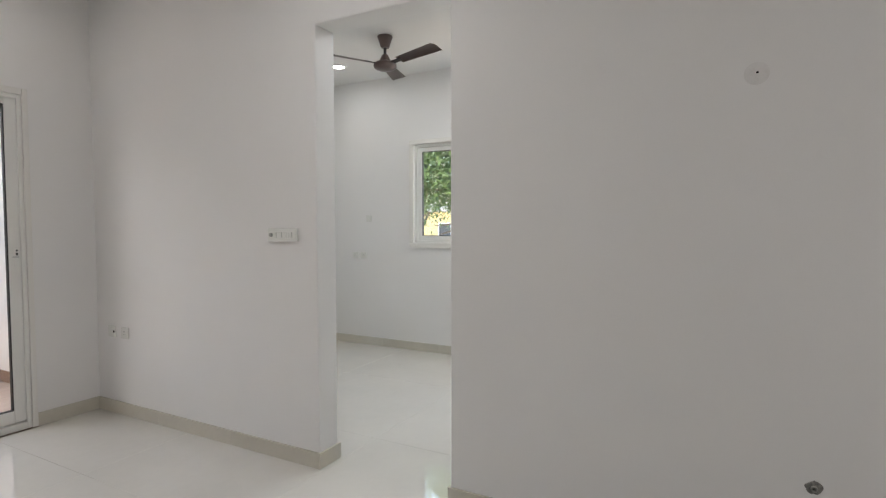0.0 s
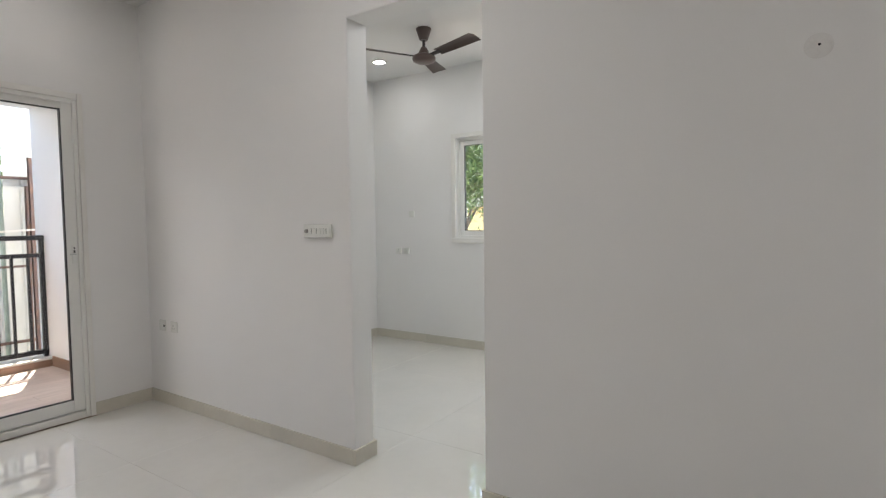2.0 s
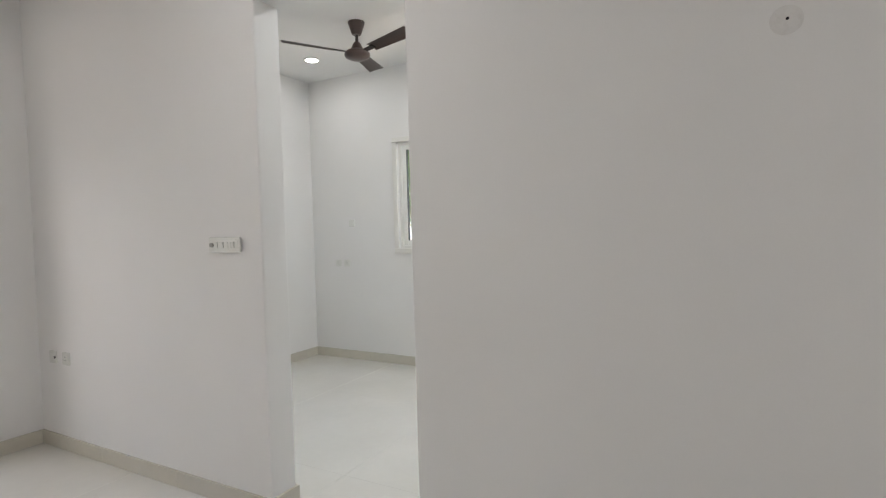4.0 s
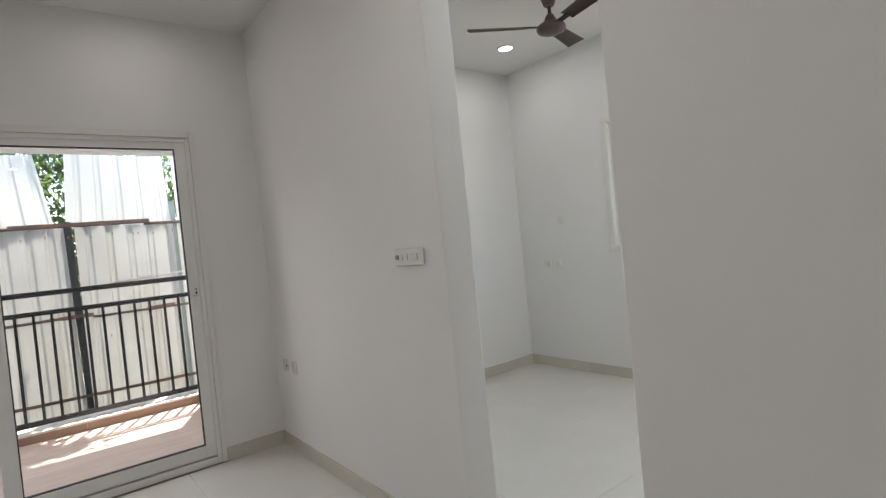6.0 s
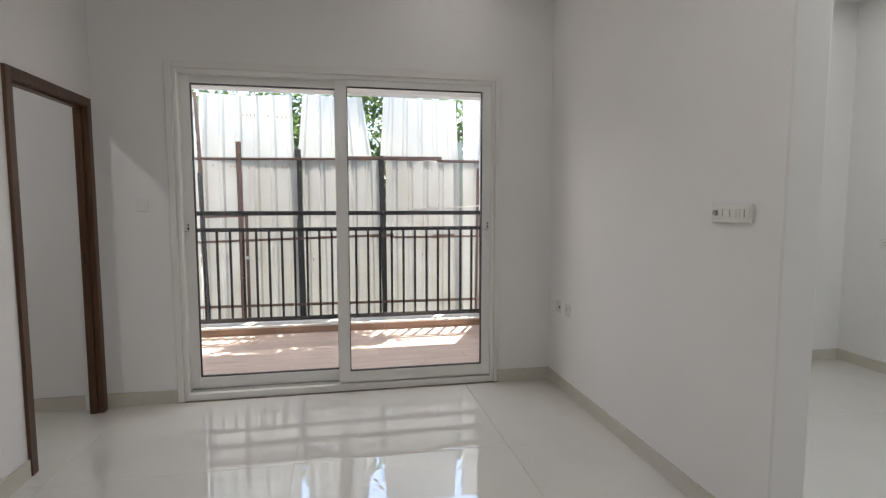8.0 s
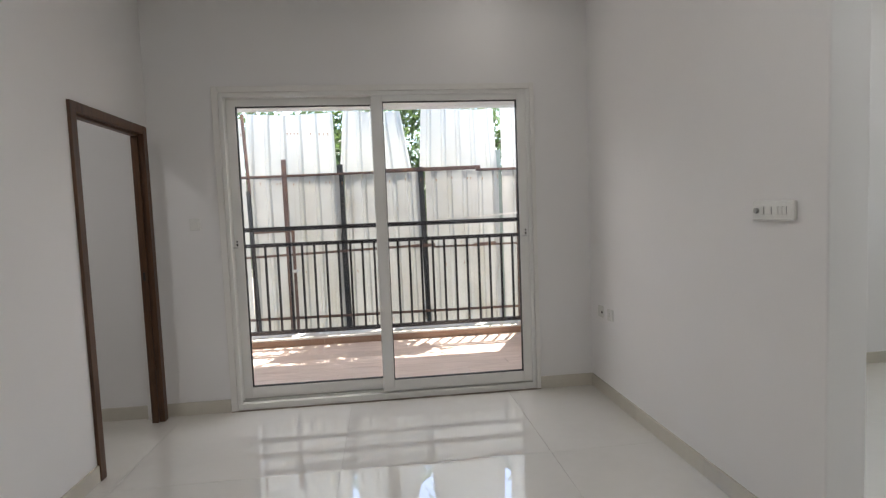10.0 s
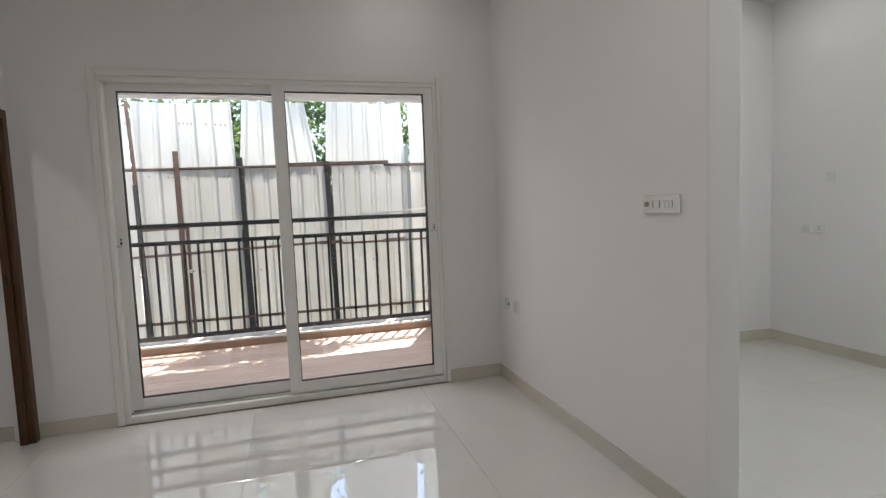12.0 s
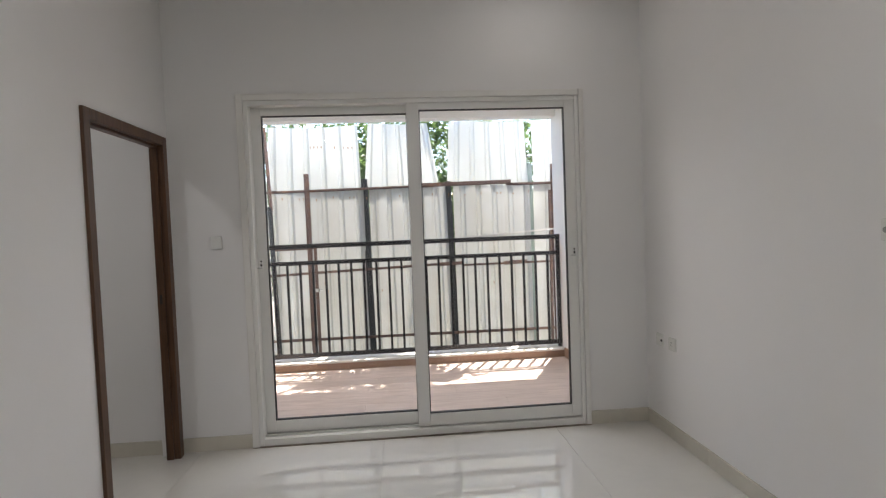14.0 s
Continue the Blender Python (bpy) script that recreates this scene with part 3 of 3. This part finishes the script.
rb = random.Random(21)
bolts = [None] * 4
for x, z in [(-2.83 + 0.045 * i, 2.545) for i in range(4)] + [(-2.53, 2.54), (-2.42, 2.535), (-2.36, 2.53), (-2.31, 2.53), (-3.47, 2.55), (-3.42, 2.545)] + \
        [(-3.2 + 0.21 * i + d, 1.905 - 0.012 * (i % 3)) for i in range(16) for d in (0.0, 0.05) if d == 0 or i % 3 == 1] + \
        [(-2.0, 0.70), (-1.86, 0.71), (-0.93, 0.73), (-0.80, 0.735), (-0.55, 0.74), (-0.49, 0.75), (-2.68, 0.72), (-2.72, 0.82)]:
    k = rb.randrange(4)
    if bolts[k] is None:
        bm = B()
        rod(bm, (0, 0, 0), (0, -0.005, 0), 0.007, 0.006, 8)
        n = 7
        ring = [bm.verts.new((rb.uniform(0.4, 1.1) * 0.011 * math.cos(2 * math.pi * i / n), -0.0015,
                              (0.009 + (0.028 if math.sin(2 * math.pi * i / n) < -0.5 else 0.0) * rb.random()) * math.sin(2 * math.pi * i / n))) for i in range(n)]
        bm.faces.new(ring)
        bolts[k] = mesh_of("bolt", bm, RUSTPALE)
    o = new("bolt", bolts[k])
    o.parent = fence
    o.location = (x, FYY + (0.052 if z > 2 else 0.012), z)

bm = B()
rs = random.Random(5)
x = -6.4
while x < 5.0:
    step = rs.uniform(0.35, 0.8)
    box(bm, (x, 3.02 + rs.uniform(-0.02, 0.02), GZ), (x + step - 0.004, 3.10, -0.10 + rs.uniform(-0.03, 0.03)), 0.008)
    x += step
solid("fence_plinth", bm, CEMENT, "rough grey cement footing along the fence", "footing", "structure")
# unseen slab, added to keep direct sun off the window sill
bm = B()
box(bm, (XE + 0.2, -3.25, 2.50), (XE + 0.85, -0.95, 2.58), 0.005)
solid("sunshade", bm, OUTWALL, "unseen rendered slab added above the window to block the sun", "sunshade", "structure")

# ---- ground and what lies outside ----
bm = B()
n = 40
bmesh.ops.create_grid(bm, x_segments=n, y_segments=n, size=400)
for v in bm.verts:
    v.co.z = GZ + (0.0 if v.co.length < 40 else 0.25 * math.sin(v.co.x * 0.05) * math.cos(v.co.y * 0.04))
solid("ground", bm, EARTH, "dusty bare earth around the building", "ground", "structure")
bm = B()
box(bm, (-5.6, BACK - 0.2, GZ - 0.1), (XE + 0.2, 0.2, -0.26))
solid("plinth", bm, OUTWALL, "rendered plinth under the flat", "plinth", "structure")


def tree(at, height, radius, leaves, seed, low=0.35, size=0.12, lean=(0, 0), label="leafy green tree with a brown trunk"):
    """A tapered trunk with limbs, and a crown of many folded leaves in uneven clumps."""
    rnd = random.Random(seed)
    top = thing("tree", label, "tree", at)
    bm = B()
    flat = 0.45 if lean != (0, 0) else 1.0
    z, p, r = 0.0, Vector((0, 0, -0.05)), height * 0.022
    tips = []
    for i in range(6):
        across, over = (1.0 if i == 5 else 0.0), (1.0 if i == 4 else 0.0)
        q = p + Vector((rnd.uniform(-.12, .12) + lean[0] * across, rnd.uniform(-.12, .12) + lean[1] * over, height * 0.13))
        rod(bm, p, q, r, r * 0.84, 9)
        p, r = q, r * 0.84
        if i >= (5 if low > 0.6 else 1):
            for _ in range(3):
                a = rnd.uniform(0, 2 * math.pi)
                reach = radius * rnd.uniform(0.4, 0.85)
                e = p + Vector((math.cos(a) * reach, math.sin(a) * reach * flat, rnd.uniform(0.05, 0.35) * radius))
                mid = p.lerp(e, 0.5) + Vector((0, 0, 0.12 * radius))
                rod(bm, p, mid, r * 0.5, r * 0.33, 6)
                rod(bm, mid, e, r * 0.33, r * 0.12, 6)
                tips += [mid, e]
    part("trunk", bm, BARK, top)
    clumps = [t for t in tips if t.z > height * low * 0.95]
    for _ in range(48):
        a, u = rnd.uniform(0, 2 * math.pi), rnd.uniform(0, 1)
        rr = radius * math.sqrt(rnd.uniform(0.1, 1))
        clumps.append(Vector((math.cos(a) * rr + lean[0], math.sin(a) * rr * flat + lean[1], height * (low + (1 - low) * u * (1.05 - 0.35 * rr / radius)))))
    verts, faces = [], []
    for _ in range(leaves):
        c = rnd.choice(clumps)
        o = c + Vector((rnd.gauss(0, 1), rnd.gauss(0, flat), rnd.gauss(0, 0.8))) * radius * 0.17
        d = Vector((rnd.uniform(-1, 1), rnd.uniform(-1, 1), rnd.uniform(-0.9, 0.3))).normalized()
        s = d.cross(Vector((rnd.uniform(-.4, .4), rnd.uniform(-.4, .4), 1))).normalized()
        up = s.cross(d)
        le, wi = size * rnd.uniform(0.7, 1.5), size * rnd.uniform(0.16, 0.30)
        k = len(verts)
        verts += [o, o + d * le * 0.45 + s * wi + up * wi * .35, o + d * le + up * -0.1 * le, o + d * le * 0.45 - s * wi + up * wi * .35]
        faces += [(k, k + 1, k + 2), (k, k + 2, k + 3)]
    me = bpy.data.meshes.new("crown")
    me.from_pydata([tuple(v) for v in verts], [], faces)
    me.materials.append(LEAF)
    o = new("crown", me)
    o.parent = top
    return top


tree((-3.4, 6.6, GZ), 4.6, 1.6, 9000, 3, low=0.15)
tree((-1.6, 6.3, GZ), 4.4, 1.5, 11000, 4, low=0.12)
tree((0.3, 6.8, GZ), 4.6, 1.6, 9000, 5, low=0.12)
tree((2.4, 7.6, GZ), 5.0, 1.8, 6000, 6, low=0.2)
tree((-6.0, 7.2, GZ), 5.4, 2.0, 6000, 7, low=0.2)
# slender unseen tree, its crown leaned over the fence to dapple the deck
tree((-4.7, 4.3, GZ), 5.2, 0.72, 1500, 12, low=0.80, size=0.14, lean=(3.5, -1.1), label="slender unseen leafy tree leaning over the fence to dapple the deck")
# trees outside the second room's window
tree((8.6, 0.2, GZ), 5.9, 2.2, 17000, 8, low=0.44, size=0.115)
tree((10.8, 3.4, GZ), 6.4, 2.4, 14000, 9, low=0.44, size=0.115)
tree((9.2, -2.4, GZ), 5.8, 2.2, 12000, 10, low=0.46, size=0.115)
tree((14.0, 6.4, GZ), 6.5, 2.6, 4500, 11, low=0.40, size=0.15)


def house(at, w, d, h, mat, storeys, turn):
    top = thing("house", "far plain rendered house with dark windows", "house", at)
    top.matrix_basis = pose(*at, 0, 0, turn)
    bm = B()
    box(bm, (-w / 2, -d / 2, 0), (w / 2, d / 2, h))
    part("wall", bm, mat, top)
    bm = B()
    box(bm, (-w / 2 - 0.3, -d / 2 - 0.3, h), (w / 2 + 0.3, d / 2 + 0.3, h + 0.35), 0.02)
    part("roof", bm, ROOF, top)
    for s in range(storeys):
        for i in range(max(1, round(w / 4))):
            x = -w / 2 + w * (i + 0.5) / max(1, round(w / 4))
            z = h * s / storeys + 0.9
            bm = B()
            box(bm, (x - 0.6, -d / 2 - 0.06, z), (x + 0.6, -d / 2 + 0.02, z + 1.3), 0.02)
            wdw = part("window", bm, UPVC, top)
            bm = B()
            box(bm, (x - 0.52, -d / 2 - 0.075, z + 0.08), (x + 0.52, -d / 2 - 0.055, z + 1.22))
            part("pane", bm, DARKGLASS, wdw)


house((44, 19, GZ), 5, 9, 3.2, YELLOW, 1, -75)
house((48, 27, GZ), 10, 9, 4.6, OUTWALL, 1, -100)
bm = B()
box(bm, (16.0, -14, GZ), (16.2, 18, 0.55), 0.01)
solid("compound_wall", bm, OUTWALL, "pale rendered compound wall beyond the trees", "wall", "structure")


# ---- fittings: lamps, fan, switches, sockets ----
def downlight(x, y, watts=DOWNLIGHT_WATTS, tone=(0.97, 0.985, 1.0)):
    top = thing("downlight", "round recessed LED ceiling downlight, switched on; unseen ones added as fill", "downlight", (x, y, H), group="ceiling downlights")
    bm = B()
    lathe(bm, [(0.062, -0.001), (0.078, -0.001), (0.080, -0.006), (0.075, -0.011), (0.064, -0.010), (0.062, -0.004)])
    part("ring", bm, PLATE, top, smooth=True)
    bm = B()
    lathe(bm, [(0.0, -0.007), (0.045, -0.0075), (0.0625, -0.006)])
    part("diffuser", bm, GLOW, top, "bright white diffuser")
    la = new("lamp", bpy.data.lights.new("lamp", "AREA"))
    la.data.shape, la.data.size = "DISK", 0.12
    la.data.energy = watts
    la.data.color = tone
    la.parent = top
    la.location = (0, 0, -0.014)
    return top


# the two at y -2.62 are unseen, added to brighten the second room
for lx, ly in ((2.22, -0.62), (2.29, -2.62), (1.12, -2.62)):
    downlight(lx, ly, 0.25 if ly > -1 else 1.9, (0.90, 0.975, 1.0))
# unseen side room lamp, added so that its wall is lit
downlight(-4.35, -1.5, 1.6)
downlight(-0.80, -0.52, 0.08)
# unseen pair added as even fill for the walls near the door
for lx, ly in ((-2.27, -2.6), (-1.0, -2.6)):
    downlight(lx, ly, 0.75)
for lx, ly in ((-2.98, -6.10), (-1.56, -6.10), (-2.98, -8.65), (-1.56, -8.65)):
    downlight(lx, ly)


def ceiling_fan(x, y, turn):
    top = thing("ceiling_fan", "brown three-blade ceiling fan at rest on a short rod", "ceiling fan", (x, y, H))
    bm = B()
    lathe(bm, [(0, -0.001), (0.068, -0.001), (0.070, -0.008), (0.040, -0.098), (0.034, -0.106), (0, -0.106)])
    part("canopy", bm, FANM, top, smooth=False)
    bm = B()
    rod(bm, (0, 0, -0.10), (0, 0, -0.20), 0.013)
    part("down_rod", bm, FANDARK, top)
    bm = B()
    lathe(bm, [(0, -0.165), (0.022, -0.165), (0.032, -0.18), (0.052, -0.222), (0.060, -0.236), (0, -0.236)])
    part("lower_cover", bm, FANM, top)
    bm = B()
    lathe(bm, [(0, -0.230), (0.060, -0.230), (0.088, -0.240), (0.104, -0.254), (0.107, -0.272), (0.098, -0.290), (0.068, -0.304), (0.025, -0.310), (0, -0.310)])
    part("motor", bm, FANM, top, "rounded brown motor housing", smooth=True)
    for k in range(3):
        rot = Matrix.Rotation(radians(turn + 120 * k), 4, "Z") @ Matrix.Translation((0, 0, -0.256)) @ Matrix.Rotation(radians(-3.6), 4, "Y")
        bm = B()
        box(bm, (0.095, -0.022, -0.004), (0.20, 0.022, 0.004), 0.002)
        bm.transform(rot @ Matrix.Rotation(radians(-11), 4, "X"))
        arm = part("blade_arm", bm, FANDARK, top)
        bm = B()
        rows = []
        for i in range(9):
            s = i / 8
            xx = 0.17 + 0.44 * s
            hw = 0.056 + 0.016 * s
            tip = 0.02 * (1 if i == 8 else 0)
            rows.append([bm.verts.new((xx - (tip if j == 0 else 0), (-1 + 2 * j / 4) * hw, 0.006 * (1 - (2 * j / 4 - 1) ** 2))) for j in range(5)])
        for r, t in zip(rows, rows[1:]):
            for j in range(4):
                bm.faces.new((r[j], t[j], t[j + 1], r[j + 1]))
        bmesh.ops.solidify(bm, geom=bm.faces[:], thickness=0.003)
        bm.transform(rot @ Matrix.Rotation(radians(-11), 4, "X"))
        part("blade", bm, FANM, top, smooth=False)
    return top


ceiling_fan(1.705, -1.583, 20)


def plate(name, label, at, turn, w, h, rockers=(), knob=None, sockets=(), group=""):
    """A switch or socket plate on a wall. Local x runs along the wall, local -y into the room."""
    top = thing(name, label, "switch plate" if rockers else "socket", at, group)
    top.matrix_basis = pose(*at, 0, 0, turn)
    bm = B()
    box(bm, (-w / 2, -0.010, -h / 2), (w / 2, 0, h / 2), 0.004)
    part("cover", bm, PLATE, top)
    bm = B()
    box(bm, (-w / 2 + 0.012, -0.0125, -h / 2 + 0.014), (w / 2 - 0.012, -0.0095, h / 2 - 0.014), 0.001)
    part("insert", bm, PLATE, top)
    for x in rockers:
        bm = B()
        box(bm, (x - 0.0095, -0.0165, -0.016), (x + 0.0095, -0.0115, 0.016), 0.002)
        bm.transform(Matrix.Rotation(radians(5), 4, "X"))
        part("rocker", bm, PLATE, top)
        # raised grey strip stands in for the shade between rockers
        bm = B()
        box(bm, (x + 0.0098, -0.0145, -0.016), (x + 0.0122, -0.0122, 0.016))
        part("gap", bm, PLATE_GREY, top, "grey strip painted as the shaded gap between rockers")
    if knob is not None:
        bm = B()
        rod(bm, (knob, -0.011, 0), (knob, -0.023, 0), 0.0125, 0.011, 20)
        part("regulator_knob", bm, PLATE_GREY, top, "grey round fan regulator")
    for x in sockets:
        for dx, dz, r in ((0, 0.012, 0.0042), (-0.010, -0.008, 0.0034), (0.010, -0.008, 0.0034)):
            bm = B()
            rod(bm, (x + dx, -0.0100, dz), (x + dx, -0.0131, dz), r, None, 10)
            part("pin_hole", bm, HOLE, top)
    return top


bm = B()
box(bm, (-0.0085, -2.112, 1.350), (0, -1.888, 1.418), 0.002)
solid("switch_box", bm, PLATE, "white surface back box behind the switchboard", "switch box")
# big switchboard beside the opening, two sockets near the corner
plate("switchboard", "white modular switchboard with rockers and fan regulator", (-0.008, -2.000, 1.384), -90, 0.236, 0.080,
      rockers=(-0.056, -0.030, -0.012, 0.026, 0.048, 0.070), knob=-0.086)
plate("wall_socket", "small white socket plate with a dark hole", (0, -0.200, 0.632), -90, 0.086, 0.086, sockets=(), group="sockets near the corner")
plate("wall_socket", "small white socket plate above the skirting", (0, -0.366, 0.632), -90, 0.086, 0.086, sockets=(0.0,), group="sockets near the corner")
bm = B()
rod(bm, (-0.0095, -0.232, 0.632), (-0.0135, -0.232, 0.632), 0.009, None, 14)
hole = solid("cable_outlet", bm, HOLE, "dark round cable hole in a socket plate", "cable outlet")
plate("wall_socket", "small blank white plate beside the balcony door", (-2.985, 0, 1.412), 0, 0.075, 0.085, group="blank plates")
# plates on the window wall of the second room
plate("wall_socket", "white double socket plate under the window's height", (XE, -0.37, 1.085), -90, 0.086, 0.075, sockets=(0,), group="sockets by the window")
plate("wall_socket", "white double socket plate under the window's height", (XE, -0.49, 1.085), -90, 0.086, 0.075, sockets=(0,), group="sockets by the window")
plate("wall_socket", "blank white plate on the window wall", (XE, -0.575, 1.53), -90, 0.075, 0.075, group="blank plates")

# wall lamp point with a filler patch, and the unfinished pipe hole below it
bm = B()
lathe(bm, [(0, 0.004), (0.030, 0.0025), (0.038, 0.0015), (0.043, 0.0)])
bm.transform(pose(0, -4.445, 2.015, 0, -90, 0))
pt = solid("lamp_point", bm, FILLER, "round filler patch with a small cable hole", "wall patch", smooth=True)
bm = B()
rod(bm, (-0.0035, -4.447, 2.018), (-0.006, -4.447, 2.018), 0.0045, None, 12)
part("cable_hole", bm, HOLE, pt)
bm = B()
rn = random.Random(2)
lathe(bm, [(0, 0.001), (0.010, 0.003), (0.017, 0.005), (0.023, 0.003), (0.027, 0.0)], 24)
for v in bm.verts:
    v.co.x *= 1 + rn.uniform(-.15, .15)
    v.co.y *= 1 + rn.uniform(-.15, .15)
bm.transform(pose(0, -4.662, 0.452, 0, -90, 0))
pp = solid("pipe_point", bm, CEMENT, "rough cement ring round a capped pipe end", "pipe outlet", smooth=True)
bm = B()
lathe(bm, [(0.007, 0.002), (0.008, 0.012), (0.011, 0.012), (0.012, 0.002)], 18)
bm.transform(pose(0, -4.662, 0.449, 0, -90, 0))
part("pipe_end", bm, PLATE_GREY, pp, "grey threaded pipe end")

# ---- floor pieces ----
JX, JY, TW, TL = -1.922, -1.090, 1.222, 1.200


def tiles(parent, x0, y0, x1, y1, z, jx, jy, tw, tl, mat, name, gap=0.0007, thick=0.008, shift=0.0, bev=0.0008):
    """Tiles on a grid clipped to a rectangle; alternate rows shifted."""
    j = math.floor((y0 - jy) / tl)
    while jy + j * tl < y1:
        off = shift * (j % 3)
        i = math.floor((x0 - jx - off) / tw)
        while jx + off + i * tw < x1:
            a = (max(x0, jx + off + i * tw) + gap, max(y0, jy + j * tl) + gap)
            b = (min(x1, jx + off + (i + 1) * tw) - gap, min(y1, jy + (j + 1) * tl) - gap)
            i += 1
            if b[0] - a[0] < 0.01 or b[1] - a[1] < 0.01:
                continue
            bm = B()
            box(bm, (*a, z - thick), (*b, z), 0.0)
            edges = [e for e in bm.edges if e.verts[0].co.z > z - 1e-5 and e.verts[1].co.z > z - 1e-5]
            bmesh.ops.bevel(bm, geom=edges, offset=bev, segments=1, affect="EDGES")
            part(name, bm, mat, parent)
        j += 1


tiles(floor, -5.4, -4.6, XE, 0, 0, JX, JY, TW, TL, TILE, "tile")
tiles(floor, -5.4, BACK, 0, -4.6, 0, JX, JY, TW, TL, TILE, "tile")
tiles(deck, BX0, 0.2, BX1, KY, -0.02, -2.9, 0.2, 1.2, 0.2, PLANK, "plank", shift=0.4, thick=0.005)
